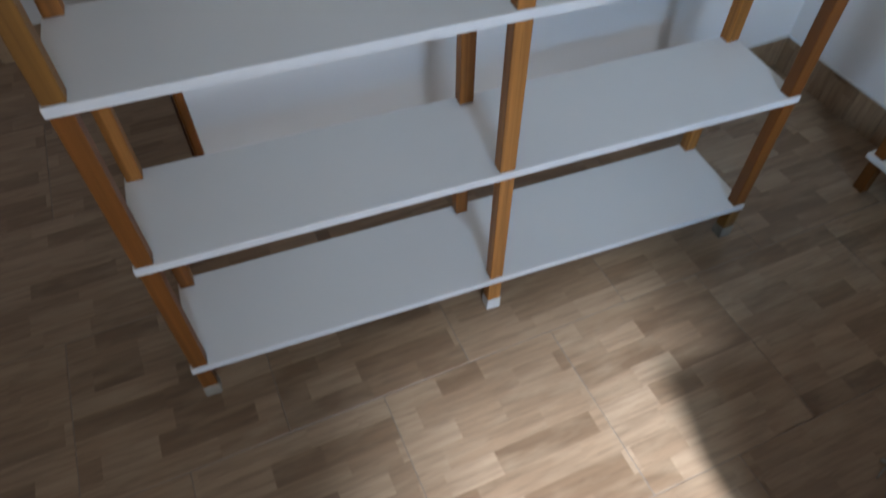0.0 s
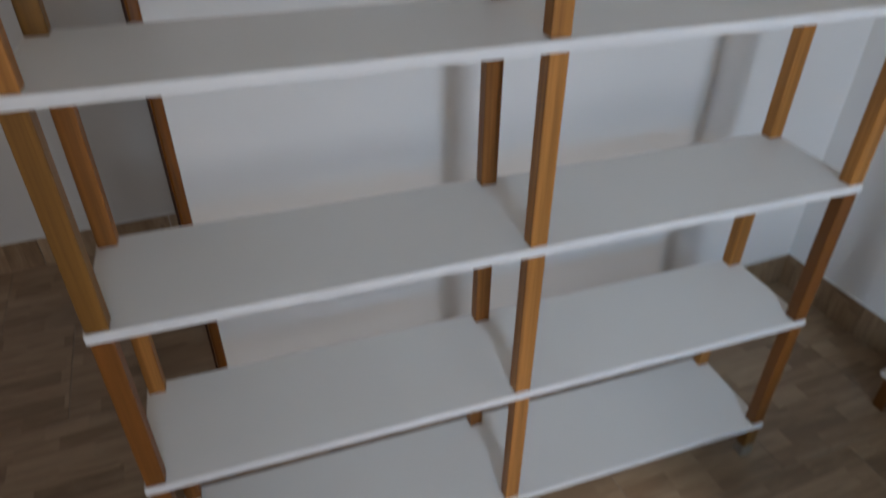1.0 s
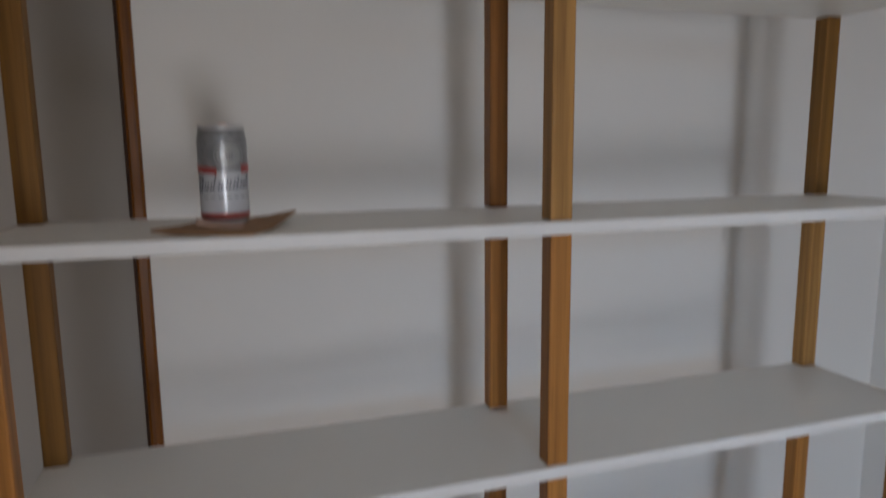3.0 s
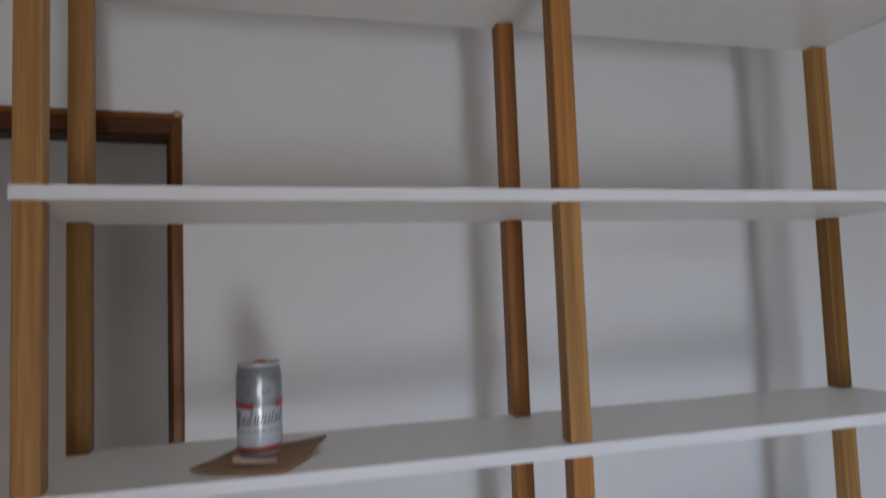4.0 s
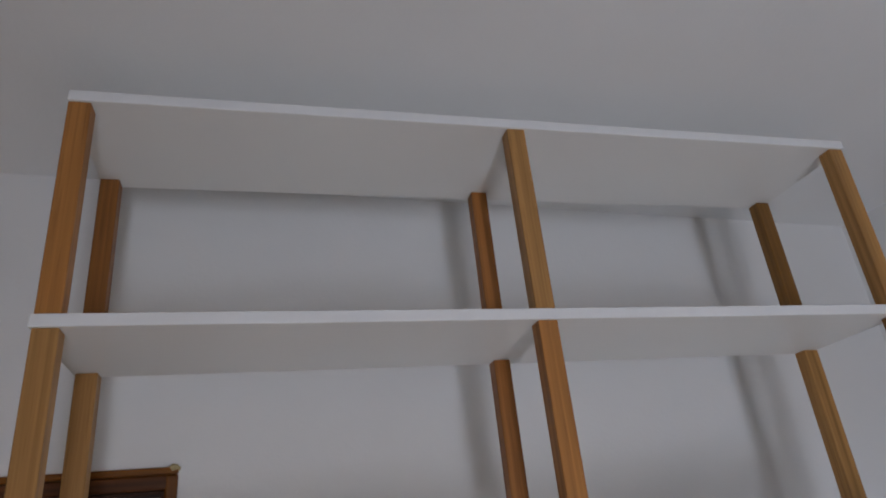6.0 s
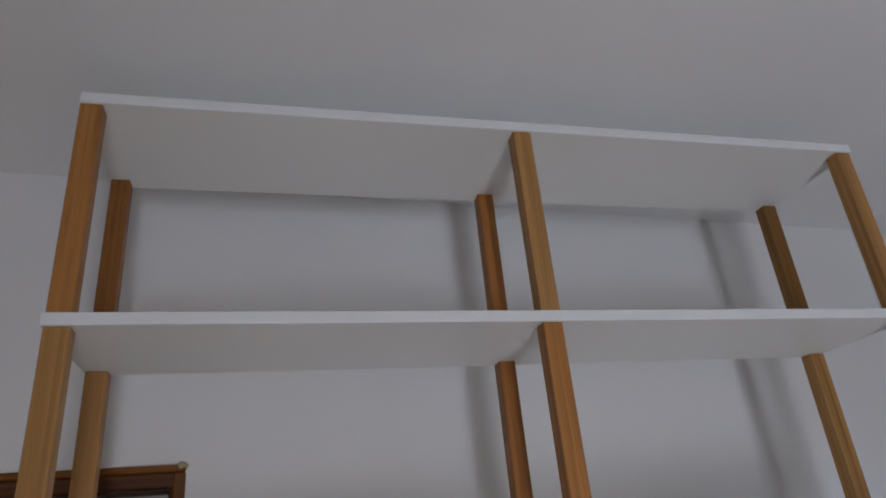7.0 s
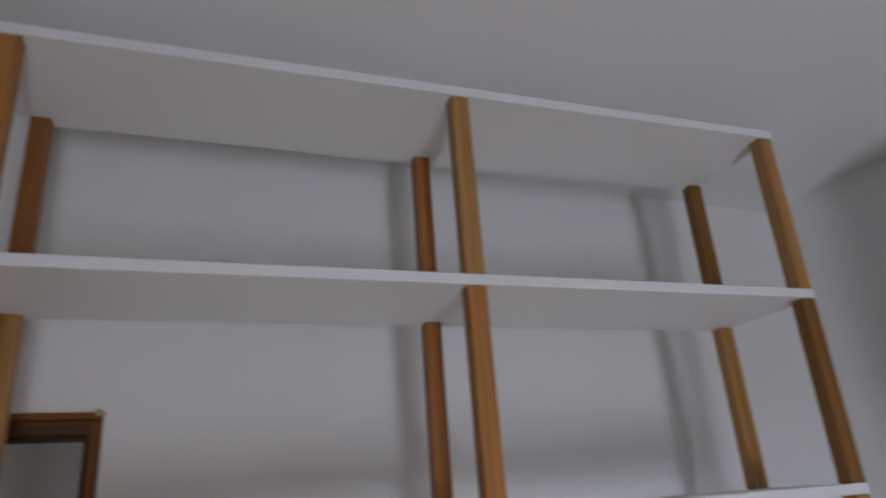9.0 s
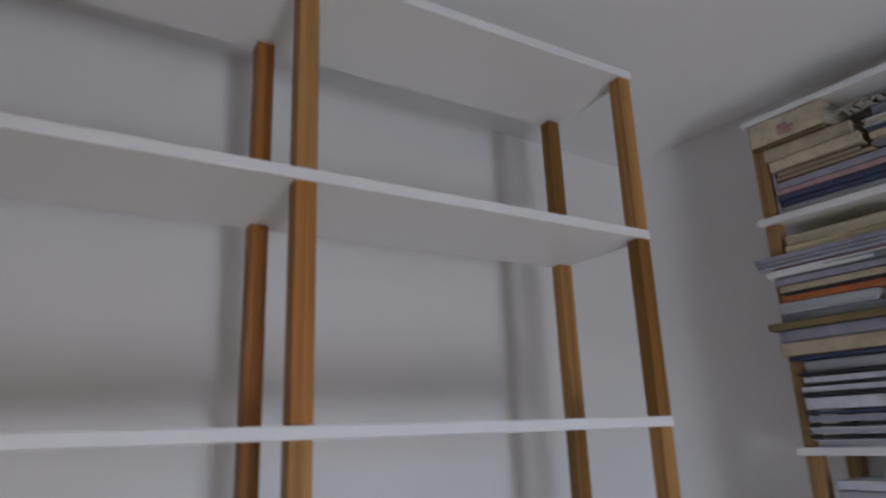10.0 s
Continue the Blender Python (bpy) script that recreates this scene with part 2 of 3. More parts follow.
structure("wall_front", boxes(((LEFT - 0.14, FRONT - 0.14, 0), (WL, FRONT, TOP)), ((WR, FRONT - 0.14, 0), (RIGHT + 0.14, FRONT, TOP)),
          ((WL, FRONT - 0.14, 0), (WR, FRONT, WB)), ((WL, FRONT - 0.14, WT), (WR, FRONT, TOP))), CREAM, "plain cream wall with a window opening", "wall")
structure("wall_hall", boxes(((HALL_L, HALL, 0), (HALL_R, HALL + 0.14, TOP))), HALL_DIM, "wall of the passage behind the doorway, its dimness put into a greyish colour", "wall")
structure("wall_hall_end", boxes(((HALL_R, BACK + 0.06, 0), (HALL_R + 0.14, HALL + 0.14, TOP))), WALL, "plain white end wall of the passage", "wall")
structure("ceiling", boxes(((HALL_L - 0.2, FRONT - 0.14, TOP), (HALL_R + 0.14, HALL + 0.14, TOP + 0.12))), CEILING, "smooth white painted ceiling", "ceiling")

# door frame: two jambs and a head, dark varnish
frame_ob = tagged(new("door_1"), "dark varnished wooden door frame of an open doorway", "door frame", kind="structure")
frame_ob.matrix_basis = ROOM
JY0, JY1 = BACK - 0.012, BACK + 0.066
jamb = meshed("jamb", boxes(((-0.0115, JY0, -1.06), (0.0115, JY1, 1.06)), bevel=0.005), FRAME)
stop = meshed("door_stop", boxes(((-0.0028, JY0 + 0.009, -1.045), (0.0028, JY1 - 0.006, 1.045)), bevel=0.001), FRAME_DARK)
for x, side in ((DOOR_R, -1), (DOOR_L, 1)):
    part("jamb", jamb, None, frame_ob, "", pose(x + side * 0.0115, 0, 1.06))
    part("door_stop", stop, None, frame_ob, "dark inner strip for the shade in the frame's rebate", pose(x + side * 0.0257, 0, 1.045))
head_len = (DOOR_R - DOOR_L) / 2
part("head", boxes(((-0.014, JY0 + 0.001, -head_len), (0.014, JY1 - 0.001, head_len)), bevel=0.005), FRAME_SHADED, frame_ob, "lower part of the frame's head, its shade put into a dark red",
     pose((DOOR_R + DOOR_L) / 2, 0, 2.1055, 0, 90, 0))
part("head_moulding", boxes(((-0.0065, JY0 - 0.002, -head_len), (0.0065, JY1 - 0.003, head_len)), bevel=0.004), FRAME, frame_ob, "",
     pose((DOOR_R + DOOR_L) / 2, 0, 2.1255, 0, 90, 0))
part("door_stop", boxes(((-0.003, JY0 + 0.009, -head_len + 0.029), (0.003, JY1 - 0.006, head_len - 0.029)), bevel=0.001), FRAME_DARK, frame_ob, "dark inner strip for the shade in the frame's rebate",
     pose((DOOR_R + DOOR_L) / 2, 0, 2.0885, 0, 90, 0))


def putty_lump():
    bm = bmesh.new()
    bmesh.ops.create_icosphere(bm, subdivisions=3, radius=1.0)
    for v in bm.verts:
        v.co *= 1 + 0.35 * noise.noise(v.co * 2.3)
        v.co = Vector((v.co.x * 0.011, v.co.y * 0.006, v.co.z * 0.008))
    return bm


part("putty_lump", putty_lump(), PUTTY, frame_ob, "yellowish lump of filler foam", pose(DOOR_R - 0.008, JY0 + 0.003, 2.129), True)

# ---- empty shelving unit ----
LEVELS = [0.125, 0.478, 0.833, 1.190, 1.547, 1.909, 2.268, 2.6235]
THICK, DEPTH = 0.0185, 0.258
PW, PD = 0.033, 0.030
POST_X = {"L": -0.7145, "M": -0.017, "R": 0.679}
# tone of each post from the foot up: o honey, r reddish, m chestnut, x deep red with shade put in, t pale, d dark
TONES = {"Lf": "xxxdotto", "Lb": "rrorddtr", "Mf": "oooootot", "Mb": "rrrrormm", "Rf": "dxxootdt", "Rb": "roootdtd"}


def post_mesh(h, w=PW, d=PD):
    bm = bmesh.new()
    box(bm, (-w / 2, -d / 2, 0), (w / 2, d / 2, h), 0.0022, 2)
    return bm


def shelf_mesh(x0, x1, y0, y1, t, rnd):
    """A board with eased edges and a slight bow."""
    bm = box(bmesh.new(), (x0, y0, -t), (x1, y1, 0), 0.0018, 2)
    bmesh.ops.bisect_plane(bm, geom=bm.verts[:] + bm.edges[:] + bm.faces[:], plane_co=((x0 + x1) / 2 - 0.36, 0, 0), plane_no=(1, 0, 0))
    bmesh.ops.bisect_plane(bm, geom=bm.verts[:] + bm.edges[:] + bm.faces[:], plane_co=((x0 + x1) / 2 + 0.34, 0, 0), plane_no=(1, 0, 0))
    for v in bm.verts:
        if abs(v.co.x - (x0 + x1) / 2) < 0.4:
            v.co.z -= rnd
    me = meshed("shelf", bm, BOARD)
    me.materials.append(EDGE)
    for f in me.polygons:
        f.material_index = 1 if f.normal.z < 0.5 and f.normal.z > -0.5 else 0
    return me


def white_shelving():
    unit = thing("shelving_unit", Matrix.Identity(4), "tall empty shelving unit with white boards on honey wooden posts", "shelving unit")
    rng = random.Random(4)
    for k, z in enumerate(LEVELS):
        part("shelf", shelf_mesh(-0.7335, 0.6975, -0.003, DEPTH, THICK, rng.uniform(0, 0.0015)), BOARD, unit, "", pose(rng.uniform(-0.002, 0.002), 0, z))
    middle = sorted(POST_X, key=POST_X.get)[1]
    for side, x in POST_X.items():
        for row, y in (("f", PD / 2), ("b", 0.2415)):
            tones = TONES[side + row]
            for k in range(len(LEVELS) - 1):
                h = LEVELS[k + 1] - THICK - LEVELS[k]
                w = PW + rng.uniform(-0.0012, 0.001)
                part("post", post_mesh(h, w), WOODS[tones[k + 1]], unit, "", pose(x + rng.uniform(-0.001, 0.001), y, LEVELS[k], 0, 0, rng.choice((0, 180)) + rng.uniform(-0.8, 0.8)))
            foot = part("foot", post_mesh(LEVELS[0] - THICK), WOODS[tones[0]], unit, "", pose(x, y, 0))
            bm = bmesh.new()
            a, b = PW / 2 + 0.0015, PD / 2 + 0.0015
            box(bm, (-a, -b, 0), (a, b, 0.036), 0.0012, 1)
            for v in bm.verts:
                if v.co.z > 0.03:
                    v.co.z += 0.004 * math.sin(v.co.x * 200 + v.co.y * 130)
            part("foot_wrap", bm, WRAP if side == middle else WRAP_DULL, foot, "paper sleeve round the foot")
    return unit


white_shelving()

# ---- beer can on a piece of cardboard ----
CARD = plain("cardboard", (0.40, 0.222, 0.120), 0.9, vary=0.2, scale=60, bump=0.3)
SILVER = plain("can_metal", (0.58, 0.58, 0.59), 0.36, 0.7, vary=0.04, scale=12, bump=0.0)
PALE = plain("can_white", (0.56, 0.575, 0.61), 0.26, 0.15, vary=0.03, scale=12, bump=0.0)
CAN_GREY = plain("can_grey_print", (0.33, 0.34, 0.355), 0.3, 0.25, vary=0.3, scale=160, bump=0.0)
CAN_RED = plain("can_red_print", (0.45, 0.085, 0.075), 0.35, 0.3, vary=0.08, bump=0.0)
CAN_EMBLEM = plain("can_emblem", (0.40, 0.41, 0.415), 0.3, 0.25, vary=0.15, scale=220, bump=0.0)
CAN_INK = plain("can_ink", (0.06, 0.065, 0.085), 0.4, bump=0.0)
COPPER = plain("copper_tab", (0.62, 0.26, 0.16), 0.35, 0.8, bump=0.0)
TAPE = plain("tape", (0.55, 0.36, 0.28), 0.25, bump=0.3)


def lathe(profile, steps=48):
    bm = bmesh.new()
    rings = []
    for r, z in profile:
        rings.append([bm.verts.new((r * math.cos(a), r * math.sin(a), z)) for a in (2 * math.pi * i / steps for i in range(steps))])
    for p, q in zip(rings, rings[1:]):
        for i in range(steps):
            j = (i + 1) % steps
            bm.faces.new((p[i], p[j], q[j], q[i]))
    bm.faces.new(rings[0][::-1])
    bm.faces.new(rings[-1])
    return bm


def curved_patch(r, a0, a1, z0, z1, thick=0.0003, steps=14, slant=0.0):
    """A printed field that follows a can's side; angles in degrees from the front, to the right."""
    bm = bmesh.new()
    grid = []
    for i in range(steps + 1):
        f = i / steps
        a = radians(a0 + (a1 - a0) * f - 90)
        d = slant * f
        grid.append([bm.verts.new((k * math.cos(a), k * math.sin(a), z)) for k, z in ((r, z0 + d), (r + thick, z0 + d), (r + thick, z1 + d), (r, z1 + d))])
    for p, q in zip(grid, grid[1:]):
        for i in range(4):
            j = (i + 1) % 4
            bm.faces.new((p[i], q[i], q[j], p[j]))
    bm.faces.new(grid[0])
    bm.faces.new(grid[-1][::-1])
    return bm


def oval_patch(r, a, half, z, high, steps=28):
    """A round printed field on a can's side, a thin dish of faces."""
    bm = bmesh.new()
    rings = []
    for k, lift in ((1.0, 0.0), (0.97, 0.0003), (0.6, 0.0003), (0.3, 0.0003)):
        ring = []
        for i in range(steps):
            w = 2 * math.pi * i / steps
            b = radians(a + half * k * math.cos(w) - 90)
            ring.append(bm.verts.new(((r + lift) * math.cos(b), (r + lift) * math.sin(b), z + high * k * math.sin(w))))
        rings.append(ring)
    for p, q in zip(rings, rings[1:]):
        for i in range(steps):
            j = (i + 1) % steps
            bm.faces.new((p[i], p[j], q[j], q[i]))
    bm.faces.new(rings[-1])
    return bm


def ring_patch(r, a, half, z, high, inner, steps=36):
    """A printed ring on a can's side."""
    bm = bmesh.new()
    rings = []
    for k in (1.0, inner):
        ring = []
        for i in range(steps):
            w = 2 * math.pi * i / steps
            b = radians(a + half * k * math.cos(w) - 90)
            ring.append(bm.verts.new((r * math.cos(b), r * math.sin(b), z + high * k * math.sin(w))))
        rings.append(ring)
    for i in range(steps):
        j = (i + 1) % steps
        bm.faces.new((rings[0][i], rings[0][j], rings[1][j], rings[1][i]))
    return bm


def leaning_bar(r, a, w, z, h, lean, steps=4):
    """One slanted stroke of print on a can's side."""
    bm = bmesh.new()
    rows = []
    for i in range(steps + 1):
        f = i / steps
        k = w * (0.7 + 0.6 * abs(f - 0.5))
        mid = a + w / 2 + lean * f
        rows.append([bm.verts.new((q * math.cos(radians(b - 90)), q * math.sin(radians(b - 90)), z + h * f)) for b, q in ((mid - k / 2, r), (mid - k / 2, r + 0.0003), (mid + k / 2, r + 0.0003), (mid + k / 2, r))])
    for p, q in zip(rows, rows[1:]):
        for i in range(4):
            j = (i + 1) % 4
            bm.faces.new((p[i], p[j], q[j], q[i]))
    bm.faces.new(rows[0][::-1])
    bm.faces.new(rows[-1])
    return bm


def beer_can(m):
    can = thing("beer_can", m, "silver and white beer can with a red ribbon, on cardboard", "can")
    r = 0.0305
    part("body", lathe([(0.020, 0.002), (0.0235, 0.0), (0.0255, 0.002), (r - 0.001, 0.009), (r, 0.012), (r, 0.104), (r - 0.0008, 0.107), (0.0285, 0.1155), (0.028, 0.118)], 56), PALE, can, smooth=True)
    part("rim", lathe([(0.027, 0.1165), (0.0288, 0.1175), (0.029, 0.1195), (0.0284, 0.1212), (0.0272, 0.1205), (0.026, 0.1175), (0.005, 0.1172)], 48), SILVER, can, "bare metal rim and lid", smooth=True)
    part("shoulder", lathe([(r + 0.0002, 0.066), (r + 0.0003, 0.0665), (r + 0.0003, 0.1035), (r - 0.0005, 0.1072), (0.0287, 0.1158)], 56), CAN_GREY, can, "dull silver grey upper print", smooth=True)
    part("emblem", oval_patch(r + 0.0004, 16, 36, 0.0845, 0.0180), CAN_EMBLEM, can, "pale round emblem")
    part("emblem_ring", ring_patch(r + 0.0008, 16, 33, 0.0845, 0.0165, 0.88), CAN_GREY, can, "thin dull ring round the emblem")
    for a, z, w in ((8, 0.0835, 4), (14.5, 0.083, 3), (19.5, 0.0838, 4.5)):
        part("emblem_bar", curved_patch(r + 0.0008, a, a + w, z - 0.0028, z + 0.0034, steps=3, slant=0.0006), CAN_GREY, can)
    part("ribbon", curved_patch(r + 0.0008, -80, -14, 0.0655, 0.0735, slant=-0.003), CAN_RED, can, "red ribbon")
    part("ribbon", curved_patch(r + 0.0008, 44, 95, 0.0635, 0.0735, slant=0.002), CAN_RED, can, "red ribbon")
    for a, w, z, h, lean in ((-74, 7, 0.040, 0.021, 9), (-63, 6, 0.0405, 0.019, 8), (-50, 3, 0.0425, 0.010, 6), (-43, 3, 0.0425, 0.010, 6), (-34, 3, 0.043, 0.009, 6), (-27, 3, 0.043, 0.019, 9),
                             (-15, 3, 0.044, 0.010, 6), (-8, 3, 0.044, 0.010, 6), (2, 3, 0.0445, 0.011, 6), (10, 3, 0.0445, 0.011, 6), (20, 3, 0.045, 0.011, 6), (28, 3, 0.045, 0.014, 7), (38, 3, 0.0455, 0.010, 6), (46, 3, 0.0455, 0.010, 6), (56, 4, 0.0455, 0.017, 8)):
        part("script_bar", leaning_bar(r + 0.0005, a, w, z, h, lean), CAN_INK, can)
    part("script_line", curved_patch(r + 0.0006, -46, 62, 0.0432, 0.0441, slant=0.0026), CAN_INK, can)
    for i in range(7):
        part("small_print", curved_patch(r + 0.0006, -50 + i * 18, -38 + i * 18, 0.034, 0.036, steps=3), CAN_GREY, can)
    part("base_band", lathe([(r - 0.001, 0.0085), (r + 0.0003, 0.0115), (r + 0.0003, 0.0155)], 48), CAN_RED, can, "thin red band at the base", smooth=True)
    tab = lathe([(0.0002, 0.0), (0.0085, 0.0), (0.0095, 0.0012), (0.0085, 0.0026), (0.0002, 0.0026)], 24)
    part("tab", tab, COPPER, can, "copper coloured pull tab", pose(0.002, -0.002, 0.1185, 24, 0, 0))
    return can


def cardboard(m):
    """A torn square of board, one corner curled up."""
    bm = bmesh.new()
    n = 16
    top = [[None] * (n + 1) for _ in range(n + 1)]
    low = [[None] * (n + 1) for _ in range(n + 1)]
    for i in range(n + 1):
        for j in range(n + 1):
            u, v = i / n - 0.5, j / n - 0.5
            x, y = u * 0.125, v * 0.155
            edge = max(abs(u), abs(v)) > 0.49
            if edge:
                x += 0.003 * noise.noise(Vector((u * 9, v * 9, 1)))
                y += 0.003 * noise.noise(Vector((u * 9, v * 9, 5)))
            z = 0.024 * max(0, u + v - 0.4) ** 1.2 + 0.012 * max(0, -u - v * 0.6 - 0.55)
            low[i][j] = bm.verts.new((x, y, z))
            top[i][j] = bm.verts.new((x, y, z + 0.0035))
    for i in range(n):
        for j in range(n):
            bm.faces.new((top[i][j], top[i + 1][j], top[i + 1][j + 1], top[i][j + 1]))
            bm.faces.new((low[i][j], low[i][j + 1], low[i + 1][j + 1], low[i + 1][j]))
    for i in range(n):
        bm.faces.new((low[i][0], low[i + 1][0], top[i + 1][0], top[i][0]))
        bm.faces.new((low[i][n], top[i][n], top[i + 1][n], low[i + 1][n]))
        bm.faces.new((low[0][i], top[0][i], top[0][i + 1], low[0][i + 1]))
        bm.faces.new((low[n][i], low[n][i + 1], top[n][i + 1], top[n][i]))
    me = meshed("cardboard_sheet", bm, CARD, True)
    ob = new("cardboard_sheet", me)
    ob.matrix_basis = m
    tagged(ob, "torn piece of brown cardboard with a curled corner under the can", "cardboard")
    tape = bmesh.new()
    bmesh.ops.create_grid(tape, x_segments=14, y_segments=5, size=0.5)
    for v in tape.verts:
        u, w = v.co.x, v.co.y
        lift = 0.005 * (w + 0.5) + 0.003 * max(0, noise.noise(Vector((u * 4, w * 3, 7)))) + 0.006 * max(0, abs(u) - 0.38)
        v.co = Vector((u * 0.056, w * 0.010 + 0.006 * u, 0.0040 + lift + 0.006 * (0.5 - u) ** 2))
    strip = part("tape_strip", tape, TAPE, ob, "crumpled pinkish tape", pose(0.010, -0.046, 0.0, 0, 0, 20), True)
    thick = strip.modifiers.new("thickness", "SOLIDIFY")
    thick.thickness, thick.offset = 0.0008, 1.0
    return ob


cardboard(pose(-0.452, 0.086, LEVELS[4] + 0.0006, 0, 0, -25))
beer_can(pose(-0.456, 0.098, LEVELS[4] + 0.0045) @ Matrix.Diagonal((1, 1, 1.045, 1)))

# ---- full bookcase along the other wall, in its own axes: x along it from the far end, y into its depth ----
CASE = Matrix.Translation((1.156, 0.034, 0)) @ Matrix.Rotation(radians(-87), 4, "Z")
CASE_LEVELS = [0.127, 0.48, 0.80, 1.14, 1.485, 1.835, 2.235, 2.365, 2.625]
CASE_LEN, CASE_DEPTH = 1.30, 0.205


def full_bookcase():
    unit = thing("bookcase", CASE, "wooden bookcase with white boards, crammed with books and magazines", "bookcase")
    rng = random.Random(8)
    for z in CASE_LEVELS:
        part("shelf", shelf_mesh(-0.012, CASE_LEN, -0.010, CASE_DEPTH, 0.017, 0.0), BOARD, unit, "", pose(0, 0, z))
    for x in (PW / 2, CASE_LEN / 2, CASE_LEN - PW / 2):
        for y in (PD / 2, CASE_DEPTH - PD / 2):
            for a, b in zip([0.017] + CASE_LEVELS, CASE_LEVELS):
                lo = 0.0 if a == 0.017 else a
                part("post", post_mesh(b - 0.017 - lo), WOODS["x" if lo < 1.2 else "u"], unit, "", pose(x, y, lo, 0, 0, rng.uniform(-1, 1)))
    return unit


full_bookcase()

def worn(name, col, rough=0.6):
    """A handled cover: scuffs, grime and faded patches."""
    m, t, p = material(name, rough)
    v = mapped(t)
    a = noise_at(t, v, 14, 6, 0.7)
    b = noise_at(t, mapped(t, (9, 9, 140)), 1.0, 4, 0.65)
    k = tuple(c * 0.42 for c in col)
    pale = tuple(c * 0.7 + 0.1 for c in col)
    c = mixed(t, col, k, ramp(t, a.outputs["Fac"], [(0.42, (0, 0, 0)), (0.72, (0.8, 0.8, 0.8))]))
    c = mixed(t, c, pale, ramp(t, b.outputs["Fac"], [(0.55, (0, 0, 0)), (0.72, (0.6, 0.6, 0.6))]))
    t.links.new(c, p.inputs["Base Color"])
    bumped(t, p, a.outputs["Fac"], 0.2, 0.001)
    return m


COVERS = {
    "cream": worn("cover_cream", (0.60, 0.52, 0.37), 0.7), "beige": worn("cover_beige", (0.48, 0.41, 0.29), 0.75), "brown": worn("cover_brown", (0.20, 0.11, 0.04), 0.6),
    "grey": worn("cover_grey", (0.24, 0.245, 0.265), 0.5), "blue": worn("cover_blue", (0.045, 0.06, 0.12), 0.45), "black": worn("cover_black", (0.02, 0.02, 0.025), 0.45),
    "white": worn("cover_white", (0.60, 0.62, 0.67), 0.45), "red": worn("cover_red", (0.35, 0.03, 0.03), 0.5), "orange": worn("cover_orange", (0.42, 0.12, 0.04), 0.5),
    "green": worn("cover_green", (0.22, 0.27, 0.25), 0.55), "olive": worn("cover_olive", (0.20, 0.15, 0.06), 0.6), "lilac": worn("cover_lilac", (0.33, 0.33, 0.40), 0.5),
    "yellow": worn("cover_yellow", (0.66, 0.58, 0.36), 0.7), "pink": worn("cover_pink", (0.45, 0.28, 0.28), 0.5),
}
PAPER = {"pale": pages("paper_pale", (0.54, 0.55, 0.58)), "aged": pages("paper_aged", (0.58, 0.51, 0.38)), "grey": pages("paper_grey", (0.33, 0.345, 0.39))}
WORDS = {"cream": "old thick cream book", "beige": "worn beige book", "brown": "brown bound book", "grey": "grey magazine", "blue": "dark blue magazine", "black": "thin black folder",
         "white": "white glossy book", "red": "thin red book", "orange": "orange red book", "green": "grey green book", "olive": "olive brown booklet", "lilac": "pale lilac magazine",
         "yellow": "thick pale yellow book", "pink": "dull pink magazine"}


def book(x, y, z, length, depth, t, cover, paper, turn=0.0, spine_out=True):
    """A book lying flat; x along the shelf, y from the shelf's front edge."""
    ob = thing("book", CASE @ pose(x + length / 2, y + depth / 2, z, 0, 0, turn), WORDS[cover] + " lying flat in a pile", "book", "books in the bookcase")
    c = min(0.0022, t * 0.16)
    hx, hy = length / 2, depth / 2
    spans = [((-hx, -hy, 0), (hx, hy, c)), ((-hx, -hy, t - c), (hx, hy, t))]
    if spine_out:
        spans.append(((-hx, -hy, c), (hx, -hy + c, t - c)))
    part("cover", boxes(*spans, bevel=0.0 if t < 0.025 else 0.0009), COVERS[cover], ob)
    s = c if spine_out else 0.004
    part("page_block", boxes(((-hx + 0.003, -hy + s, c), (hx - 0.003, hy - 0.003, t - c))), PAPER[paper], ob)
    return ob


def pile(x, z, rows, seed):
    """rows from the bottom up: thickness, cover, paper, start along the shelf, overhang to the front, length."""
    rng = random.Random(seed)
    for t, cover, paper, dx, out, length in rows:
        book(x + dx + rng.uniform(-0.005, 0.006), -out + rng.uniform(-0.008, 0.004), z, length + rng.uniform(-0.01, 0.012), 0.16 + rng.uniform(-0.012, 0.012), t, cover, paper, rng.uniform(-2.2, 2.2), cover in ("black", "blue", "olive", "red", "orange", "cream", "beige") or rng.random() < 0.3)
        z += t + rng.uniform(0.0014, 0.0034)
    return z


# shelf below the top one: old volumes over magazines
pile(0.045, CASE_LEVELS[7], [
    (0.016, "lilac", "pale", 0.0, 0.002, 0.30), (0.010, "blue", "grey", 0.006, -0.004, 0.29), (0.012, "blue", "grey", 0.004, 0.0, 0.28),
    (0.012, "pink", "grey", 0.004, -0.002, 0.27), (0.016, "lilac", "pale", 0.006, 0.0, 0.26), (0.012, "brown", "aged", 0.004, 0.004, 0.23)], 1)
pile(0.035, CASE_LEVELS[7] + 0.0885, [
    (0.015, "brown", "aged", 0.010, 0.010, 0.20), (0.025, "cream", "aged", 0.010, 0.012, 0.205), (0.034, "beige", "aged", -0.004, 0.006, 0.19), (0.006, "brown", "aged", -0.020, 0.008, 0.18), (0.060, "cream", "aged", -0.026, 0.012, 0.185)], 2)
STAMP = plain("pink_stamp", (0.60, 0.34, 0.31), 0.8, vary=0.3, scale=200)
stamp_ob = tagged(part("printed_mark", boxes(((-0.020, 0, -0.012), (0.014, 0.0006, -0.005)), ((-0.012, 0, -0.003), (0.021, 0.0006, 0.005)), ((-0.018, 0, 0.007), (0.006, 0.0006, 0.013))), STAMP), "faded pink mark printed on the old volume", "print")
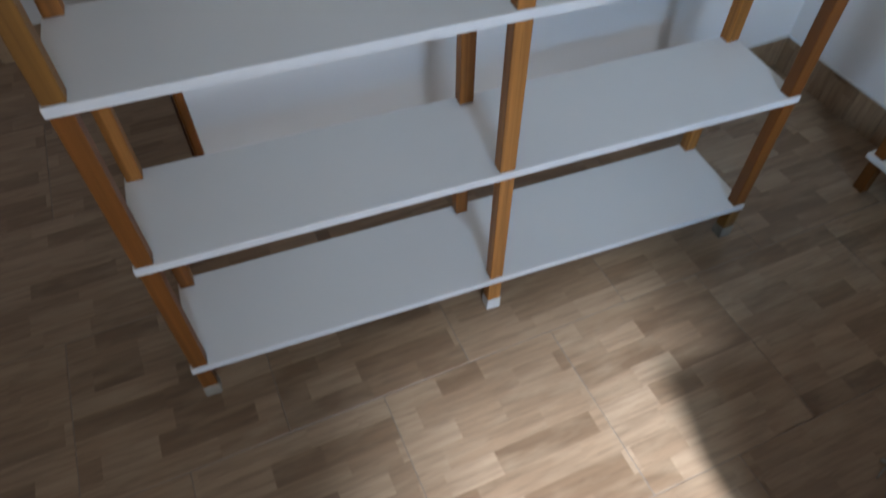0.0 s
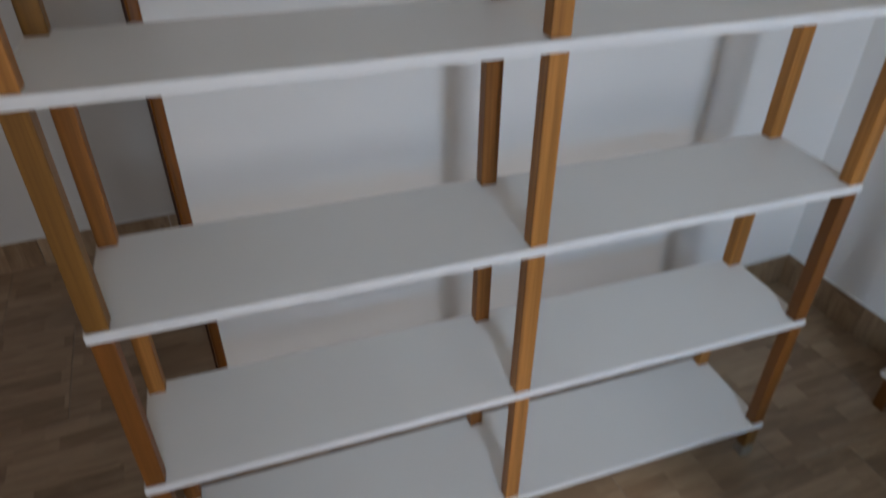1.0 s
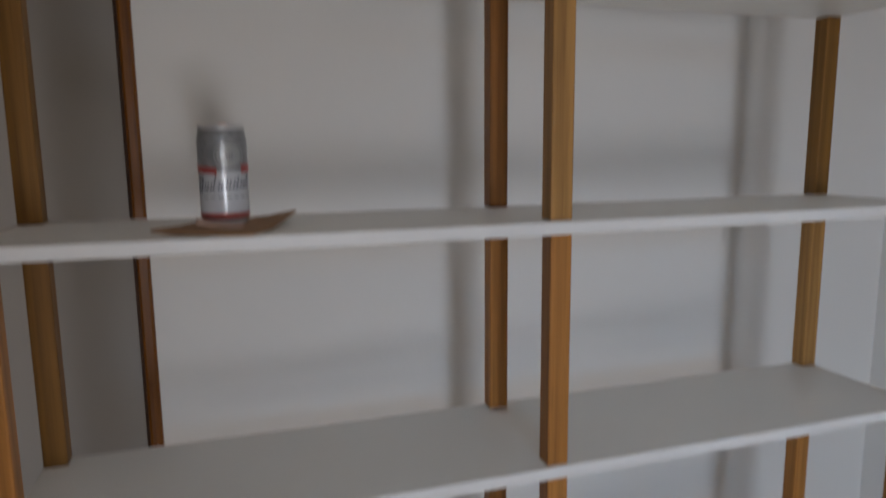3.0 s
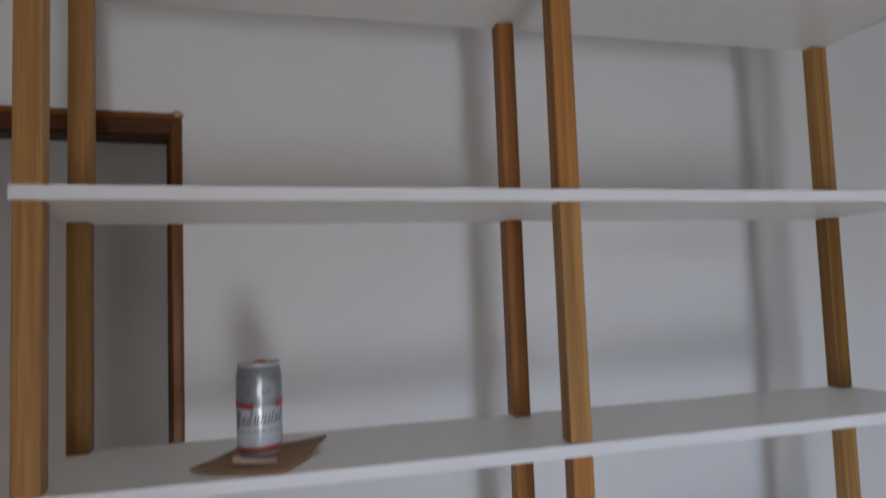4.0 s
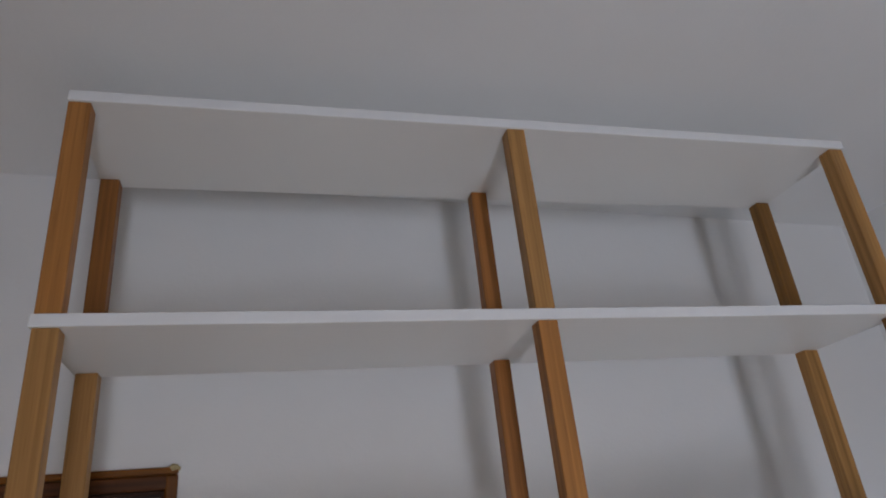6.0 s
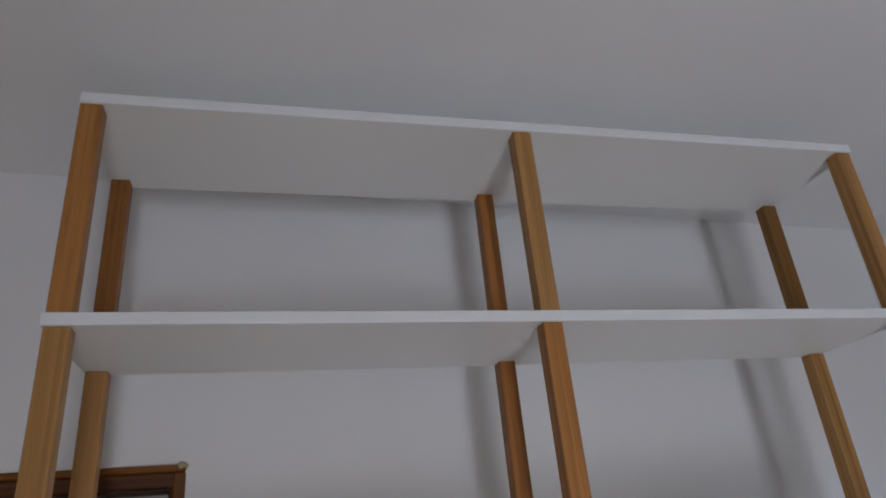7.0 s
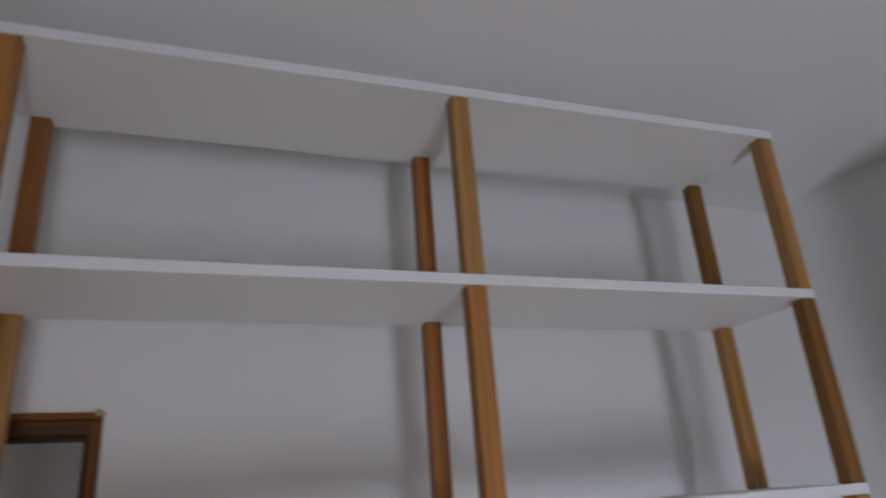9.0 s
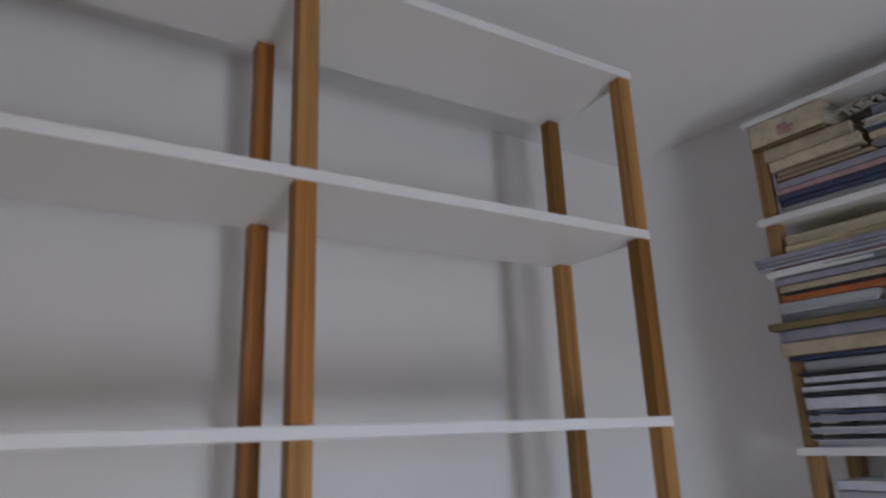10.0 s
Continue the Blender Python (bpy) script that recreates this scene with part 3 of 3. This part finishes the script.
stamp_ob.matrix_basis = CASE @ pose(0.100, -0.0195, CASE_LEVELS[7] + 0.2)
book(0.037, 0.006, CASE_LEVELS[7], 0.007, 0.15, 0.118, "white", "pale", 0.0, True)
PILE_TOP = pile(0.262, CASE_LEVELS[7] + 0.0885, [(0.016, "grey", "grey", 0, -0.01, 0.24), (0.014, "beige", "aged", 0, 0.004, 0.23), (0.012, "blue", "pale", -0.004, -0.006, 0.24), (0.018, "white", "aged", -0.01, 0.002, 0.22), (0.03, "grey", "grey", 0, -0.02, 0.23)], 3)
TORN = plain("torn_paper", (0.55, 0.50, 0.44), 0.9, vary=0.2, scale=80)


def torn_papers(m):
    """Thin torn strips that lie on a pile and droop over its front."""
    rng = random.Random(21)
    bm = bmesh.new()
    for k in range(8):
        wide, reach, x = rng.uniform(0.003, 0.006), rng.uniform(0.035, 0.065), 0.011 * k
        lean, droop, n = rng.uniform(-0.5, 0.3), rng.uniform(0.010, 0.028), 8
        rows = []
        for i in range(n + 1):
            f = i / n
            y = 0.03 - (0.03 + reach) * f
            out = max(0.0, -y) / reach
            c = Vector((x + lean * reach * f + 0.003 * math.sin(5 * f + k), y, 0.0005 * k + 0.006 * math.sin(3 * f) * f - droop * out * out))
            rows.append([bm.verts.new(c + Vector(d)) for d in ((-wide, 0, 0), (wide, 0, 0), (wide, 0, 0.0008), (-wide, 0, 0.0008))])
        for p, q in zip(rows, rows[1:]):
            for i in range(4):
                j = (i + 1) % 4
                bm.faces.new((p[i], p[j], q[j], q[i]))
        bm.faces.new(rows[0][::-1])
        bm.faces.new(rows[-1])
    ob = new("torn_papers", meshed("torn_papers", bm, TORN))
    ob.matrix_basis = m
    return tagged(ob, "torn pale paper strips drooping over a pile of books", "paper")


torn_papers(CASE @ pose(0.225, 0.0, PILE_TOP + 0.0006))
# the low compartment
pile(0.04, CASE_LEVELS[6], [(0.012, "lilac", "pale", 0.0, -0.004, 0.30), (0.012, "grey", "grey", 0.0, 0.0, 0.30), (0.020, "yellow", "aged", 0.004, 0.008, 0.27), (0.022, "yellow", "aged", 0.002, 0.008, 0.27)], 4)
pile(0.36, CASE_LEVELS[6], [(0.02, "grey", "grey", 0, 0, 0.25), (0.03, "brown", "aged", 0, 0.01, 0.24)], 5)
# the tall crammed compartment
top = pile(0.02, CASE_LEVELS[5], [
    (0.016, "white", "pale", 0.006, 0.010, 0.30), (0.006, "black", "grey", 0.004, 0.012, 0.30), (0.014, "white", "pale", 0.006, 0.010, 0.30), (0.006, "black", "grey", 0.004, 0.011, 0.30),
    (0.014, "lilac", "pale", 0.006, 0.010, 0.30), (0.006, "blue", "grey", 0.006, 0.012, 0.30), (0.026, "white", "pale", 0.006, 0.010, 0.30), (0.007, "black", "grey", 0.006, 0.012, 0.30),
    (0.012, "white", "pale", 0.006, 0.008, 0.30), (0.005, "black", "grey", 0.006, 0.008, 0.30), (0.012, "white", "pale", 0.006, 0.008, 0.30), (0.006, "black", "grey", 0.006, 0.010, 0.30),
    (0.024, "grey", "pale", 0.006, 0.006, 0.30), (0.008, "blue", "grey", -0.012, 0.014, 0.30)], 6)
top = pile(0.01, top, [
    (0.030, "beige", "pale", -0.012, 0.012, 0.30), (0.026, "lilac", "grey", -0.010, 0.010, 0.30), (0.014, "olive", "aged", -0.034, 0.020, 0.31), (0.018, "grey", "grey", -0.004, 0.010, 0.29),
    (0.024, "white", "pale", -0.006, 0.012, 0.22), (0.014, "orange", "aged", 0.012, 0.004, 0.30), (0.006, "black", "grey", 0.010, 0.004, 0.30), (0.014, "beige", "aged", 0.002, 0.006, 0.30),
    (0.014, "lilac", "pale", -0.002, 0.008, 0.30)], 7)
top = pile(0.01, top, [(0.014, "green", "grey", 0.004, 0.008, 0.30), (0.006, "red", "grey", 0.012, 0.004, 0.30), (0.012, "white", "grey", -0.040, 0.022, 0.31), (0.012, "lilac", "grey", -0.042, 0.020, 0.31)], 9)
pile(0.36, CASE_LEVELS[5], [(0.03, c, p, 0.004 * (i % 3), 0.004 * (i % 2), 0.25) for i, (c, p) in enumerate((("grey", "grey"), ("white", "pale"), ("blue", "grey"), ("beige", "aged"), ("grey", "pale"), ("red", "grey"), ("white", "pale"), ("brown", "aged"), ("lilac", "pale"), ("grey", "grey")))], 10)
pile(0.055, CASE_LEVELS[4], [(0.02, "grey", "grey", 0, 0, 0.28)] + [(0.018, c, p, 0.003 * (i % 3), 0.003 * (i % 4), 0.27) for i, (c, p) in enumerate((("white", "pale"), ("lilac", "grey"), ("grey", "pale"), ("white", "pale"), ("blue", "grey"), ("lilac", "pale"), ("grey", "grey"), ("white", "pale"), ("beige", "aged"), ("white", "pale"), ("lilac", "grey"), ("grey", "pale"), ("white", "pale")))], 11)

# ---- grey cloth on the floor ----
RAG = plain("rag_cloth", (0.44, 0.43, 0.38), 0.95, vary=0.25, scale=120, bump=0.8)


def frayed_cloth(m):
    """A heap of soft torn strips; each is a flattened, winding ribbon."""
    rng = random.Random(12)
    bm = bmesh.new()
    for k in range(26):
        a = 2 * math.pi * k / 26 + rng.uniform(-0.1, 0.1)
        reach, wide, bend, high = rng.uniform(0.10, 0.17), rng.uniform(0.006, 0.011), rng.uniform(-0.9, 0.9), rng.uniform(0.02, 0.05)
        rows, n = [], 10
        for i in range(n + 1):
            f = i / n
            b = a + bend * f * f
            mid = Vector((math.cos(b), math.sin(b), 0)) * (0.015 + reach * f)
            side = Vector((-math.sin(b), math.cos(b), 0)) * wide * (1.0 - 0.5 * f ** 3)
            z = 0.002 + high * (1 - f) ** 1.5 + 0.012 * abs(noise.noise(Vector((k * 3.1, f * 5, 0)))) * (1 - f * 0.6)
            rows.append([bm.verts.new(mid + side * math.cos(w) + Vector((0, 0, z + 0.005 * (1 + math.sin(w))))) for w in (2 * math.pi * j / 8 for j in range(8))])
        for p, q in zip(rows, rows[1:]):
            for i in range(8):
                j = (i + 1) % 8
                bm.faces.new((p[i], p[j], q[j], q[i]))
        bm.faces.new(rows[0][::-1])
        bm.faces.new(rows[-1])
    ob = new("floor_cloth", meshed("floor_cloth", bm, RAG, True))
    ob.matrix_basis = m
    return tagged(ob, "frayed grey cleaning cloth lying on the tiled floor", "cloth")


# cover of the unseen block that is added to shade the floor
BLOCK_GREY = plain("block_grey", (0.22, 0.20, 0.175), 0.95, vary=0.22, scale=90, bump=0.7)


def shade_block():
    """An unseen low block under a rumpled cover, added to shade the floor beside the window's light."""
    ob = thing("bench", Matrix.Identity(4), "unseen low block under a grey cover, added to shade the floor beside the sun patch", "bench")
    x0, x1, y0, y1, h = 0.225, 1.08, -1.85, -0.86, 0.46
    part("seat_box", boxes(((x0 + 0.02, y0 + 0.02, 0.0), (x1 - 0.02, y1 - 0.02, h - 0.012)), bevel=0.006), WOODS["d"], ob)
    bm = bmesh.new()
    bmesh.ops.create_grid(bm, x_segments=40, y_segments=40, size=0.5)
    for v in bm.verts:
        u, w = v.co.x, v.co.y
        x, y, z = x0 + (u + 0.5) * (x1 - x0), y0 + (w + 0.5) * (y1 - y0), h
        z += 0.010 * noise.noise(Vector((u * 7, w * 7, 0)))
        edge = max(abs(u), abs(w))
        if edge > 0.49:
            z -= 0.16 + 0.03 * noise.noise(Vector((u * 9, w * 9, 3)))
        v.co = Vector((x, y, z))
    part("block_cover", bm, BLOCK_GREY, ob, "rumpled grey cover of the unseen block", smooth=True)
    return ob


shade_block()
frayed_cloth(pose(0.70, -0.775, 0.001, 0, 0, 20))

# ---- floor and skirting, piece by piece ----
PX, PY, ROW0, COL0 = 0.4405, 0.4430, -0.118, 0.082
floor = structure("floor", boxes(((HALL_L - 0.2, FRONT - 0.14, -0.12), (HALL_R + 0.14, HALL + 0.14, -0.0012))), GROUT, "floor of glazed wood-look tiles with pale joints", "floor")
tile_me = meshed("tile", box(bmesh.new(), (-PX / 2 + 0.0009, -PY / 2 + 0.0009, -0.008), (PX / 2 - 0.0009, PY / 2 - 0.0009, 0.0), 0.0009, 1), TILE)
for j in range(-7, 4):
    for i in range(-9, 5):
        x = COL0 + (i + (0.5 if j % 2 else 0.0)) * PX
        y = ROW0 + (j + 0.5) * PY
        if HALL_L + 0.2 < x < HALL_R and FRONT < y < HALL + 0.1:
            part("tile", tile_me, TILE, floor, "", pose(x, y, 0.0, 0, 0, 0))

SK_H, SK_T = 0.118, 0.009
skirt_me = meshed("skirting_piece", box(bmesh.new(), (-PX / 2 + 0.001, -SK_T / 2, 0.0), (PX / 2 - 0.001, SK_T / 2, SK_H), 0.001, 1), SKIRT)


def skirting(name, a, b, label):
    run = tagged(new(name), label, "skirting", kind="structure")
    run.matrix_basis = ROOM
    a, b = Vector(a), Vector(b)
    d = (b - a)
    n = max(1, round(d.length / PX))
    for k in range(n):
        c = a + d * ((k + 0.5) / n)
        if k == 0:
            part("caulk_bead", boxes(((-d.length / 2, -SK_T / 2 - 0.0005, 0.0), (d.length / 2, SK_T / 2 - 0.0005, 0.0045)), bevel=0.001), CAULK, run, "pale bead of filler along the top edge",
                 Matrix.Translation((*((a + b) / 2).xy, SK_H + 0.0004)) @ Matrix.Rotation(math.atan2(d.y, d.x), 4, "Z"))
        part("skirting_piece", skirt_me, SKIRT, run, "", Matrix.Translation((c.x, c.y, 0.0)) @ Matrix.Rotation(math.atan2(d.y, d.x), 4, "Z") @ Matrix.Diagonal((d.length / n / PX, 1, 1, 1)))


skirting("baseboard_back", (DOOR_R + 0.002, BACK - 0.0055, 0), (RIGHT - 0.011, BACK - 0.0055, 0), "skirting of cut wood-look tiles along the wall")
skirting("baseboard_right", (RIGHT - 0.0055, BACK - 0.001, 0), (RIGHT - 0.0055, FRONT, 0), "skirting of cut wood-look tiles along the wall")
skirting("baseboard_hall", (HALL_L, HALL - 0.0055, 0), (HALL_R, HALL - 0.0055, 0), "skirting of cut wood-look tiles in the passage")
